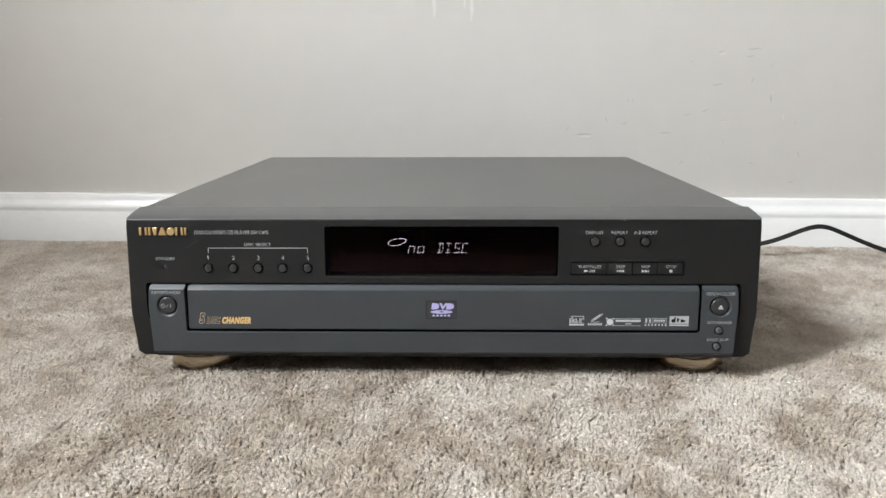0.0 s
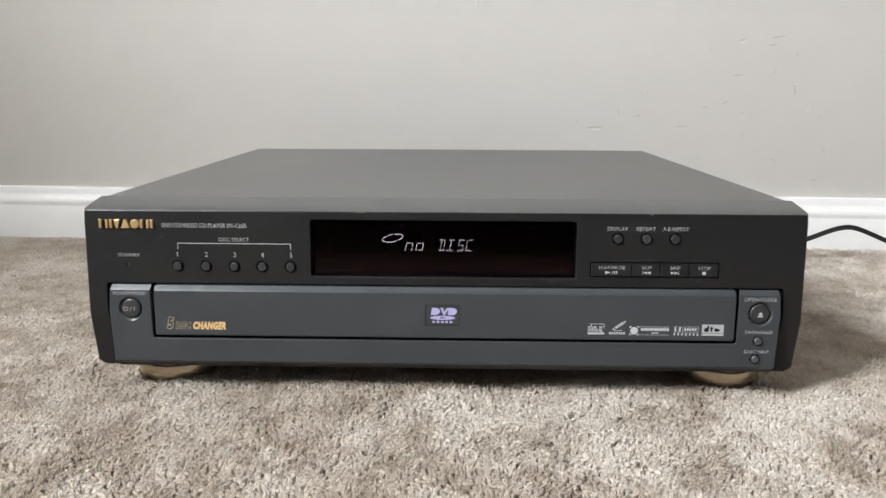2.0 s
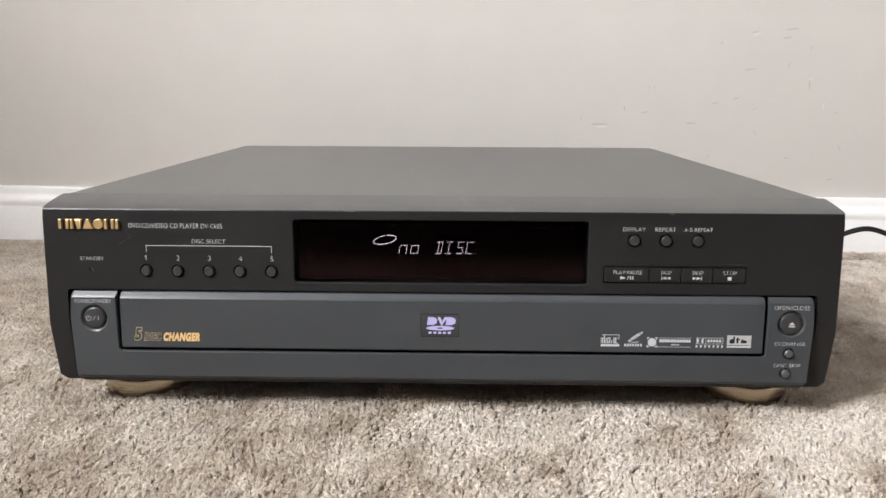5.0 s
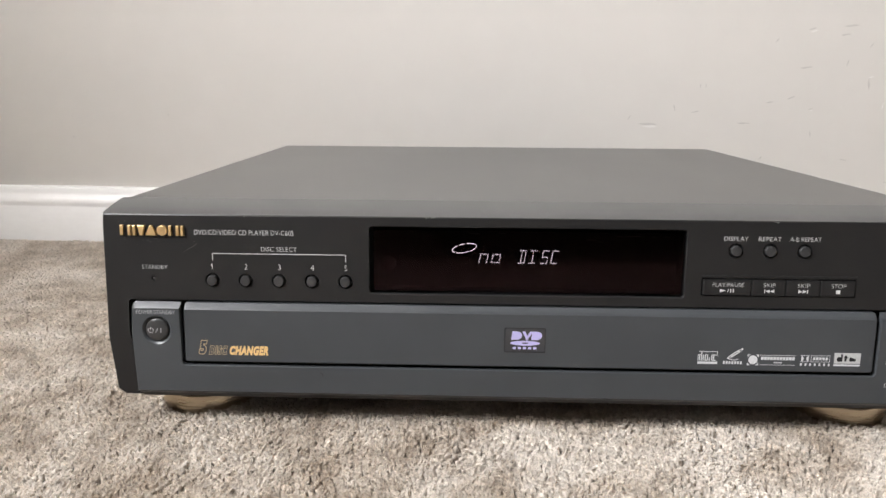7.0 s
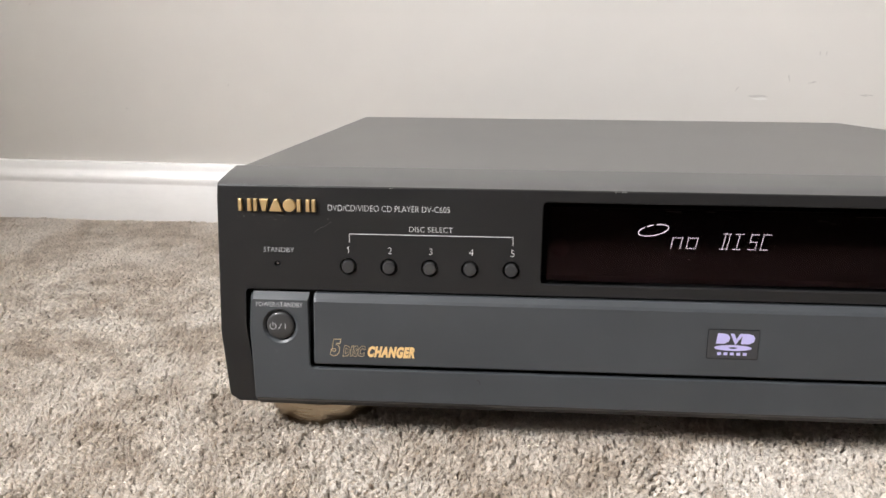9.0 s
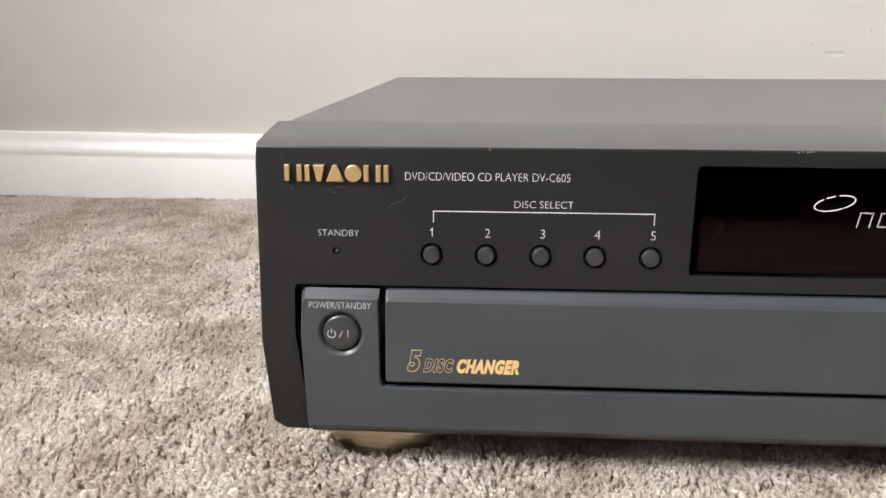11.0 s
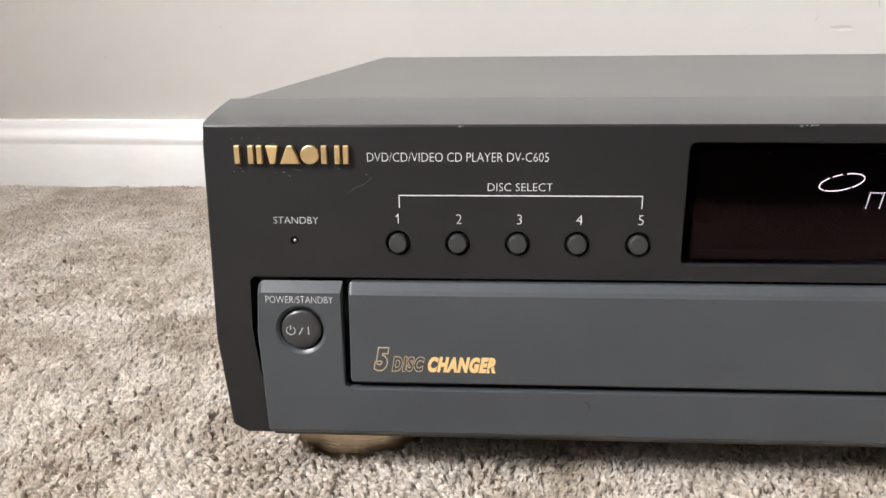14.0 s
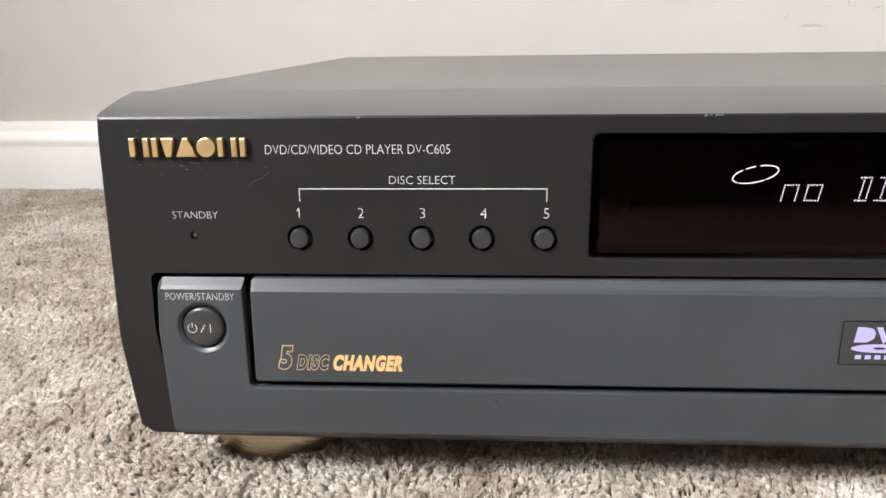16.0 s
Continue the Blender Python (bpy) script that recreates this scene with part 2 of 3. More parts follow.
# skirting board: flat board, then an ogee cap
PROFILE = ((0.0, -0.010), (0.0150, -0.010), (0.0150, 0.0320), (0.0145, 0.0328), (0.0146, 0.0346), (0.0152, 0.0372), (0.0150, 0.0400), (0.0132, 0.0436),
           (0.0110, 0.0468), (0.0098, 0.0500), (0.0094, 0.0540), (0.0084, 0.0562), (0.0, 0.0571))
bm = bmesh.new()
STEPS = 90
rows = []
for i in range(STEPS + 1):
    u = U0 + (U1 - U0) * i / STEPS
    wob = 0.0004 * noise.noise((u * 9, 0, 0))
    rows.append([bm.verts.new(room(u, -t - (wob if t else 0), z + (0.0005 * noise.noise((u * 14, 5, 0)) if z > 0.05 else 0))) for t, z in PROFILE])
for a, b in zip(rows, rows[1:]):
    for i in range(len(PROFILE) - 1):
        bm.faces.new((a[i], a[i + 1], b[i + 1], b[i]))
bmesh.ops.recalc_face_normals(bm, faces=bm.faces)
tagged(link_mesh("baseboard", bm, WHITE, 40), "white gloss-painted moulded skirting board", "skirting", kind="structure")


def mark(x, z, length, slope, pale=False):
    """A thin scuff or chip on the wall, drawn out along its slope."""
    bm = bmesh.new()
    n, w = 7, 0.0007 + 0.10 * length
    up, low = [], []
    for i in range(n + 1):
        s = i / n * 2 - 1
        half = 0.5 * w * (1 - s * s) * (0.6 + 0.6 * random.random()) + 0.00006
        c = Vector((s * length / 2, 0.15 * w * math.sin(3 * s)))
        for side, row in ((1, up), (-1, low)):
            p = Matrix.Rotation(radians(slope), 2) @ (c + Vector((0, side * half)))
            u = x / math.cos(radians(TURN))
            row.append(bm.verts.new(room(u + p.x, -0.0004, z + p.y)))
    for i in range(n):
        bm.faces.new((low[i], low[i + 1], up[i + 1], up[i]))
    part("chip" if pale else "scuff", bm, PALE if pale else MARK, wall_back)


for x, z, length, slope in ((0.381, 0.244, 0.016, 2), (0.376, 0.235, 0.011, 3), (0.341, 0.241, 0.008, 10), (0.306, 0.229, 0.006, 40),
                            (0.404, 0.224, 0.006, 55), (0.382, 0.206, 0.008, 70), (0.340, 0.201, 0.014, 3), (0.230, 0.181, 0.005, 85),
                            (0.236, 0.181, 0.005, 85), (0.204, 0.157, 0.008, 100), (0.227, 0.153, 0.009, 8), (0.176, 0.139, 0.020, -3),
                            (0.155, 0.146, 0.006, 50), (0.306, 0.164, 0.009, 5), (0.328, 0.169, 0.009, 18), (0.280, 0.141, 0.014, -3),
                            (0.350, 0.157, 0.005, 10), (0.353, 0.130, 0.008, 95), (0.407, 0.184, 0.013, 95), (0.440, 0.154, 0.005, 120)):
    mark(x, z, length, slope)
for x, z, length, slope in ((0.449, 0.114, 0.009, 115), (0.392, 0.102, 0.009, -15), (0.443, 0.078, 0.009, 5), (-0.601, 0.228, 0.0035, 20), (-0.503, 0.117, 0.0035, 10),
                            (-0.382, 0.144, 0.0035, 80), (0.303, 0.103, 0.006, 45)):
    mark(x, z, length, slope)
for x, z, length, slope in ((0.343, 0.2385, 0.009, 12), (0.425, 0.161, 0.008, 80), (0.351, 0.1555, 0.004, 0), (0.408, 0.191, 0.006, 15), (0.178, 0.1365, 0.017, -4),
                            (-0.018, 0.302, 0.038, 88), (0.0205, 0.304, 0.020, 84), (0.0295, 0.298, 0.040, 87)):
    mark(x, z, length, slope, True)


# ---- the disc player ----
ZT, LEAN = 0.1146, 0.085          # height of the front's top edge; how far the front leans back
BEND = 0.050                      # below this height the dark corners fold back
player = new("disc_player")
tagged(player, "charcoal five-disc player with a dark front standing on beige carpet", "disc player")


def stand(bm, fold=False):
    """From the flat front (x, d, z) to the leaning one."""
    if fold:
        bmesh.ops.bisect_plane(bm, geom=bm.verts[:] + bm.edges[:] + bm.faces[:], plane_co=(0, 0, BEND), plane_no=(0, 0, 1))
    for v in bm.verts:
        x, d, z = v.co
        back = 0.085 * (BEND - z) if fold and z < BEND and abs(x) > 0.2010 else 0.0
        v.co = (x, -LEAN * (ZT - z) - d + back, z)
    bmesh.ops.recalc_face_normals(bm, faces=bm.faces)
    return bm


BUTTONS = [(-0.1600, 0.0807), (-0.1428, 0.0807), (-0.1256, 0.0807), (-0.1087, 0.0807), (-0.0915, 0.0807)]
RIGHT = [(0.1043, 0.0993), (0.1212, 0.0993), (0.1381, 0.0993)]
LED = (-0.1904, 0.0812)
WINDOW = (-0.0790, 0.0800, 0.0750, 0.1091)
BAR = (0.0884, 0.1650, 0.0763, 0.0853)
POWER, EJECT = (-0.1891, 0.0550), (0.1901, 0.0554)
SMALL = [(0.1899, 0.0389), (0.1890, 0.0277)]

# fascia: an outline with a rounded front edge and a top that slopes up to the cover
outline = [(0.2104, 0.0172), (0.2140, 0.0196), (0.2147, 0.0204), (0.2165, 0.0500), (0.2155, 0.1090), (0.2150, ZT), (-0.2150, ZT), (-0.2155, 0.1090), (-0.2165, 0.0500),
           (-0.2147, 0.0204), (-0.2140, 0.0196), (-0.2104, 0.0172)]
behind = [(x * 0.2122 / 0.2150, 0.1199 if z == ZT else z) for x, z in outline]
bm = bmesh.new()
def shoulder(height, k):
    return [(x * k, height if z == ZT else z) for x, z in outline]


rings = ((behind, -0.0165), (shoulder(0.1186, 0.9905), -0.0110), (shoulder(0.1168, 0.9950), -0.0053), (shoulder(0.1153, 0.9988), -0.0018), (outline, -0.0009), (inset(outline, 0.0003), -0.0003), (inset(outline, 0.0009), 0.0))
loops = [[bm.verts.new((x, d, z)) for x, z in ring] for ring, d in rings]
for a, b in zip(loops, loops[1:]):
    for i in range(len(a)):
        j = (i + 1) % len(a)
        bm.faces.new((a[i], a[j], b[j], b[i]))
bm.faces.new(loops[0][::-1])
bm.faces.new(loops[-1])
cut = bmesh.new()
rim = rrect(*WINDOW, 0.0016)
loops = [[cut.verts.new((x, d, z)) for x, z in inset(rim, w)] for w, d in ((0.0, -0.0150), (0.0, -0.0006), (-0.0003, -0.0001), (-0.0007, 0.0001), (-0.0007, 0.002))]
for a, b in zip(loops, loops[1:]):
    for i in range(len(a)):
        j = (i + 1) % len(a)
        cut.faces.new((a[i], a[j], b[j], b[i]))
cut.faces.new(loops[0][::-1])
cut.faces.new(loops[-1])
prism([(-0.2018, 0.010), (0.2018, 0.010), (0.2020, 0.022), (0.2050, 0.054), (0.2045, 0.0690), (0.2033, 0.0702), (-0.2033, 0.0702), (-0.2045, 0.0690), (-0.2050, 0.054),
       (-0.2018, 0.022)], -0.0090, 0.002, bm=cut)
for x, z in BUTTONS + RIGHT:
    lathe(((0.0035, -0.0040), (0.0035, -0.0004), (0.0038, 0.0001), (0.0038, 0.002)), x, z, 28, cut)
lathe(((0.0011, -0.002), (0.0011, -0.0004), (0.0014, 0.0001), (0.0014, 0.002)), *LED, 20, cut)
prism(rrect(BAR[0], BAR[1], BAR[2], BAR[3], 0.0005), -0.0030, 0.002, bm=cut)
bm = carve(bm, cut)
bm = stand(bm, True)
bm.normal_update()
if max(bm.faces, key=lambda f: f.calc_center_median().z).normal.z < 0:
    bmesh.ops.reverse_faces(bm, faces=bm.faces)
# upward faces take the lightened plastic, painted as if catching more light
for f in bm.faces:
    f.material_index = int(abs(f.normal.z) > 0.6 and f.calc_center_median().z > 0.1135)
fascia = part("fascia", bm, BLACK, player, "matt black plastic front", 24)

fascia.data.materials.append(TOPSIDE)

# a sloped ledge over the play keys
bm = prism([(BAR[0], BAR[3] + 0.0002), (BAR[1], BAR[3] + 0.0002), (BAR[1], BAR[3] + 0.0016), (BAR[0], BAR[3] + 0.0016)], -0.001, 0.0004, 0.0003)
part("key_ledge", stand(bm), BLACK, player)

# cover and base
bm = bmesh.new()
prof = [(-0.2116, 0.020), (0.2116, 0.020), (0.2116, 0.1172), (0.2109, 0.1189), (0.2093, 0.1197), (-0.2093, 0.1197), (-0.2109, 0.1189), (-0.2116, 0.1172)]
prism(prof, 0.0162, 0.3375, bm=bm)
bmesh.ops.recalc_face_normals(bm, faces=bm.faces)
part("cover", bm, STEEL, player, "charcoal painted steel cover", 50)
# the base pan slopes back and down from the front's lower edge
# its near-black colour paints in the shade beneath the player
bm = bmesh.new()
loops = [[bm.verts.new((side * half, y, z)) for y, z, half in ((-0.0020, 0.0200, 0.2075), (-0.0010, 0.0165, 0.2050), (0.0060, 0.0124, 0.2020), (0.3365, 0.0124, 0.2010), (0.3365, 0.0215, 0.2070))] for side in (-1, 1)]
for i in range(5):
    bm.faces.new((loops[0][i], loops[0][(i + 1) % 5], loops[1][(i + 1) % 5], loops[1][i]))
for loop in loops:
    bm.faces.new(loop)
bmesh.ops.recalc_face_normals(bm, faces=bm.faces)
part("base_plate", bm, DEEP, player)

# display window with its lit characters
bm = prism(rrect(WINDOW[0] + 0.0022, WINDOW[1] - 0.0014, WINDOW[2] + 0.0014, WINDOW[3] - 0.0020, 0.0007), -0.0024, -0.0006, 0.00045)
display = part("display_window", stand(bm), SCREEN, player, "glossy smoked display window", 15)
bm = prism(rrect(WINDOW[0] + 0.0002, WINDOW[1] - 0.0002, WINDOW[2] + 0.0002, WINDOW[3] - 0.0002, 0.0012), -0.0149, -0.0132)
part("display_back", stand(bm), PIT, display)
bm = lathe([(0.0040 * math.cos(radians(a)), -0.0105 + 0.0040 * math.sin(radians(a))) for a in (0, 20, 40, 60, 80)], -0.0705, 0.0880, 24)
part("remote_sensor", stand(bm), SENSOR, display, "dark red sensor dome", 60)


def tube(points, r, d, bm=None):
    """A thin flat stroke along points in (x, z)."""
    bm = bm or bmesh.new()
    for a, b in zip(points, points[1:]):
        t = (Vector(b) - Vector(a)).normalized() * r
        n = Vector((-t.y, t.x))
        q = [Vector(a) - t * 0.3 - n, Vector(b) + t * 0.3 - n, Vector(b) + t * 0.3 + n, Vector(a) - t * 0.3 + n]
        prism([tuple(v) for v in q], d, d + 0.0001, bm=bm)
    return bm


D0 = -0.0126                     # depth of the lit characters behind the window


# the ring: a tilted ellipse in dashes
def ring_point(a):
    c, s = math.cos(a), math.sin(a)
    return (-0.0309 + 0.0063 * c - 0.0004 * s, 0.09585 + 0.0013 * c + 0.0022 * s)


bm = bmesh.new()
for a0, a1 in ((5, 75), (88, 112), (122, 215), (222, 290), (296, 360)):
    tube([ring_point(radians(a0 + (a1 - a0) * i / 10)) for i in range(11)], 0.00015, D0, bm)
part("lit_ring", stand(bm), GLOW, display, "lit white dashed ring")

SEGMENTS = {"n": ((0, 0, 0, 3), (0, 3, 3, 3), (3, 3, 3, 0)), "o": ((0, 0, 0, 3), (0, 3, 3, 3), (3, 3, 3, 0), (3, 0, 0, 0)),
            "D": ((0, 0, 3, 0), (3, 0, 3, 6), (3, 6, 0, 6), (1, 0, 1, 6)), "I": ((0, 0, 3, 0), (1.5, 0, 1.5, 6), (0, 6, 3, 6)),
            "S": ((0, 0, 3, 0), (3, 0, 3, 3), (3, 3, 0, 3), (0, 3, 0, 6), (0, 6, 3, 6)), "C": ((3, 0, 0, 0), (0, 0, 0, 6), (0, 6, 3, 6))}


def lit(ch, x, z, wide, high):
    """A character of small lit dots on a slanting grid."""
    bm = bmesh.new()
    done = set()
    for x0, z0, x1, z1 in SEGMENTS[ch]:
        n = max(int(round(max(abs(x1 - x0) / 3 * wide, abs(z1 - z0) / 6 * high) / 0.00078)), 1)
        for i in range(n + 1):
            p = (round(x0 + (x1 - x0) * i / n, 2), round(z0 + (z1 - z0) * i / n, 2))
            if p in done:
                continue
            done.add(p)
            zz = z + p[1] / 6 * high
            xx = x + p[0] / 3 * wide + 0.17 * (zz - z)
            prism(rrect(xx - 0.00017, xx + 0.00017, zz - 0.00020, zz + 0.00020, 0.00006, 1), D0, D0 + 0.0001, bm=bm)
    part("lit_character", stand(bm), GLOW, display, "lit white segmented character")


for ch, x in (("n", -0.0231), ("o", -0.0166)):
    lit(ch, x, 0.0884, 0.0039, 0.0088)
for ch, x in (("D", -0.0025), ("I", 0.0029), ("S", 0.0093), ("C", 0.0143)):
    lit(ch, x, 0.0884, 0.0029, 0.0065)
for x, w, z in ((-0.058, 0.0030, 0.1064), (-0.031, 0.0045, 0.1064), (-0.026, 0.0015, 0.1060), (-0.012, 0.002, 0.1065), (0.033, 0.003, 0.1037), (0.0365, 0.0012, 0.1026), (0.052, 0.007, 0.1056), (0.066, 0.004, 0.1056)):
    bm = bmesh.new()
    for k in range(3):
        a = x + random.uniform(-w, w)
        tube([(a, z), (a + random.uniform(0.3, 1) * w, z + random.uniform(-0.0003, 0.0002))], random.uniform(0.00006, 0.00014), -0.00078, bm)
    part("scratch", stand(bm), FAINT, display)

# lower front: a grey surround with the tray door in its opening
TX0, TX1, TZ0, TZ1 = -0.1748, 0.1757, 0.0386, 0.0691
def arc(cx, cz, a0, a1, radius=0.0020):
    return [(cx + radius * math.cos(radians(a0 + (a1 - a0) * i / 4)), cz + radius * math.sin(radians(a0 + (a1 - a0) * i / 4))) for i in range(5)]


surround = [(-0.2008, 0.0204), (0.2008, 0.0204), (0.2011, 0.0230), (0.2024, 0.0540), (0.2018, 0.0680), (0.2006, 0.0694), (TX1 + 0.0018, 0.0694)]
surround += arc(TX1 - 0.0002, TZ0, 0, -90) + arc(TX0 + 0.0002, TZ0, -90, -180)
surround += [(TX0 - 0.0018, 0.0694), (-0.2006, 0.0694), (-0.2018, 0.0680), (-0.2024, 0.0540), (-0.2011, 0.0230)]


def chamfer_top(bm, front, soft, low, wide=0.0024):
    """Cuts the upper front edge back at 45 degrees, so that a band of it looks up."""
    for v in bm.verts:
        if v.co.z > low and v.co.y > front - soft - 1e-6:
            k = (v.co.y - front + soft) / soft
            v.co.y, v.co.z = front - wide * (1 - k), v.co.z - wide * k


bm = prism(surround, 0.0008, 0.0032, 0.0005)
cut = bmesh.new()
for x, z in (POWER, EJECT):
    lathe(((0.0063, -0.004), (0.0063, 0.0018), (0.0066, 0.0024), (0.0072, 0.0029), (0.0080, 0.0034), (0.0080, 0.005)), x, z, 40, cut)
for x, z in SMALL:
    lathe(((0.0028, -0.002), (0.0028, 0.0022), (0.0033, 0.0034), (0.0033, 0.005)), x, z, 28, cut)
bm = carve(bm, cut)
for v in bm.verts:
    if v.co.z < 0.0222 and v.co.y > 0.0026:
        k = (v.co.y - 0.0027) / 0.0005
        v.co.y, v.co.z = 0.0032 - 0.0021 * (1 - k), v.co.z + 0.0017 * k
chamfer_top(bm, 0.0032, 0.0005, 0.0672)
surround_ob = part("lower_front", stand(bm), GREY, player, "slate grey plastic lower front")
bm = prism(rrect(TX0, TX1, TZ0, TZ1, 0.0012), -0.0085, 0.0034, 0.0006)
chamfer_top(bm, 0.0034, 0.0006, 0.0668)
door = part("tray_door", stand(bm), GREY, player, "slate grey disc tray door, closed")
bm = prism([(-0.2014, 0.0165), (0.2014, 0.0165), (0.2014, 0.0197), (-0.2014, 0.0197)], -0.0120, -0.0006, 0.0004)
for v in bm.verts:
    if v.co.y > -0.005:
        v.co.y -= 0.85 * (0.0199 - v.co.z)
part("lower_lip", stand(bm), BLACK, player)


def cap(name, x, z, r, d0, d1, dome, material, parent, label):
    """A round push button with a soft edge and a slightly domed top."""
    prof = [(r, d0), (r, d1 - 0.0006), (r * 0.97, d1 - 0.0003), (r * 0.90, d1)]
    prof += [(r * k, d1 + dome * (1 - k * k)) for k in (0.75, 0.5, 0.25, 0.05)]
    return part(name, stand(lathe(prof, x, z, 32)), material, parent, label, 40)


for x, z in BUTTONS:
    cap("disc_button", x, z, 0.0027, -0.0040, 0.0012, 0.0002, CAP, player, "round black disc select button")
for x, z in RIGHT:
    cap("round_button", x, z, 0.0027, -0.0040, 0.0012, 0.0002, CAP, player, "round black push button")
power = cap("power_button", *POWER, 0.0060, -0.004, 0.0032, 0.0004, CAP, player, "large round dark power button")
eject = cap("open_button", *EJECT, 0.0060, -0.004, 0.0032, 0.0004, CAP, player, "large round dark open and close button")
for x, z in SMALL:
    cap("small_button", x, z, 0.0023, -0.002, 0.0042, 0.0004, SMALLCAP, player, "small round grey push button")
part("standby_lamp", stand(lathe(((0.0011, -0.003), (0.0010, -0.0010), (0.0007, -0.0006), (0.0003, -0.0004)), *LED, 14)), LENS, player, "tiny unlit standby lamp", 40)

keys = []
KX = (BAR[0] + 0.0004, 0.1131, 0.1301, 0.1471, BAR[1] - 0.0004)
for a, b in zip(KX, KX[1:]):
    bm = prism(rrect(a + 0.00018, b - 0.00018, BAR[2] + 0.0005, BAR[3] - 0.0005, 0.0003, 2), -0.0028, 0.0009, 0.0005)
    keys.append(part("play_key", stand(bm), BLACK, player, "flat black rectangular play key"))

# feet
FEET = [(x, y) for x in (-0.1785, 0.1825) for y in (0.0330, 0.300)]
for x, y in FEET:
    bm = bmesh.new()
    n = 48
    prof = ((0.0250, -0.0045), (0.0268, -0.0035), (0.0276, -0.0015), (0.0280, 0.0095), (0.0277, 0.0106), (0.0266, 0.0112), (0.0262, 0.0165))
    loops = [[bm.verts.new((x + r * math.cos(2 * math.pi * i / n), y + r * math.sin(2 * math.pi * i / n), z)) for i in range(n)] for r, z in prof]
    for a, b in zip(loops, loops[1:]):
        for i in range(n):
            bm.faces.new((a[i], a[(i + 1) % n], b[(i + 1) % n], b[i]))
    bm.faces.new(loops[0][::-1])
    bm.faces.new(loops[-1])
    part("foot", bm, BRASS, player, "round champagne-gold metal foot", 30)


# ---- writing and signs on the front ----
def words(text, x0, x1, z0, z1, d, material, parent, slant=0.0, outline=0.0, name="lettering", bold=-0.016, keep=False, space=1.0):
    """Printed letters that fill the box x0..x1, z0..z1 of the front, d in front of it."""
    cu = bpy.data.curves.new("letters", "FONT")
    cu.body, cu.shear, cu.resolution_u, cu.offset, cu.space_character = text, slant, 3, bold, space
    if outline:
        cu.fill_mode, cu.bevel_depth, cu.bevel_resolution = "NONE", outline, 0
    ob = new("letters", cu)
    bpy.context.view_layer.update()
    bm = evaluated(ob)
    xs, ys = [v.co.x for v in bm.verts], [v.co.y for v in bm.verts]
    ax, ay = (x1 - x0) / (max(xs) - min(xs)), (z1 - z0) / (max(ys) - min(ys))
    if keep:
        ax = ay
        x0 = (x0 + x1) / 2 - ax * (max(xs) - min(xs)) / 2
    bx, by = min(xs), min(ys)
    for v in bm.verts:
        v.co = (x0 + (v.co.x - bx) * ax, d + 0.00003, z0 + (v.co.y - by) * ay)
    return part(name, stand(bm), material, parent, "")


def shape(outlines, d, material, parent, label="", name="symbol"):
    bm = bmesh.new()
    for pts in outlines:
        prism(pts, d - 0.00002, d + 0.00004, bm=bm)
    return part(name, stand(bm), material, parent, label)


def box(x0, x1, z0, z1, lean=0.0):
    return [(x0, z0), (x1, z0), (x1 + lean, z1), (x0 + lean, z1)]


F, L, T = 0.0, 0.0032, 0.0034     # face depths: fascia, lower front, tray door
words("DVD/CD/VIDEO CD PLAYER DV-C605", -0.1683, -0.1175, 0.1041, 0.1066, F, WHITE_INK, player)
words("DISC SELECT", -0.1343, -0.1161, 0.0959, 0.0981, F, WHITE_INK, player)
words("STANDBY", -0.1962, -0.1831, 0.0862, 0.0882, F, GREY_INK, player)
shape([box(-0.1596, -0.0910, 0.09440, 0.0947), box(-0.1596, -0.15932, 0.0910, 0.0944), box(-0.09128, -0.0910, 0.0910, 0.0944)], F, WHITE_INK, player, "white printed bracket line", "bracket_line")
for i, (x, z) in enumerate(BUTTONS):
    w = 0.0009
    if i == 0:
        one = [(x + 0.00002, 0.0864), (x + 0.00030, 0.0864), (x + 0.00030, 0.0892), (x + 0.00008, 0.0892), (x - 0.00055, 0.0885), (x - 0.00055, 0.0882), (x, 0.0885)]
        shape([one], F, WHITE_INK, player, name="numeral")
        continue
    words(str(i + 1), x + 0.0004 - w, x + 0.0004 + w, 0.0864, 0.0892, F, WHITE_INK, player, name="numeral", keep=True)
words("DISPLAY", 0.0981, 0.1099, 0.1043, 0.1064, F, WHITE_INK, player)
words("REPEAT", 0.1151, 0.1262, 0.1043, 0.1064, F, WHITE_INK, player)
words("A-B REPEAT", 0.1304, 0.1457, 0.1043, 0.1064, F, WHITE_INK, player)
K = 0.0009
words("PLAY/PAUSE", 0.0937, 0.1091, 0.0813, 0.0833, K, WHITE_INK, keys[0])
words("SKIP", 0.1190, 0.1249, 0.0813, 0.0833, K, WHITE_INK, keys[1])
words("SKIP", 0.1359, 0.1418, 0.0813, 0.0833, K, WHITE_INK, keys[2])
words("STOP", 0.1525, 0.1597, 0.0813, 0.0833, K, WHITE_INK, keys[3])


def arrow(x0, x1, z0, z1):
    return [(x0, z0), (x1, (z0 + z1) / 2), (x0, z1)] if x1 > x0 else [(x0, z0), (x0, z1), (x1, (z0 + z1) / 2)]


A, B = 0.0784, 0.0802
shape([arrow(0.0975, 0.1006, A, B), box(0.1011, 0.1014, A, B, 0.0007), box(0.1026, 0.1032, A, B), box(0.1039, 0.1045, A, B)], K, WHITE_INK, keys[0])
shape([box(0.1196, 0.1200, A, B), arrow(0.1222, 0.1201, A, B), arrow(0.1244, 0.1223, A, B)], K, WHITE_INK, keys[1])
shape([box(0.1407, 0.1411, A, B), arrow(0.1363, 0.1384, A, B), arrow(0.1385, 0.1406, A, B)], K, WHITE_INK, keys[2])
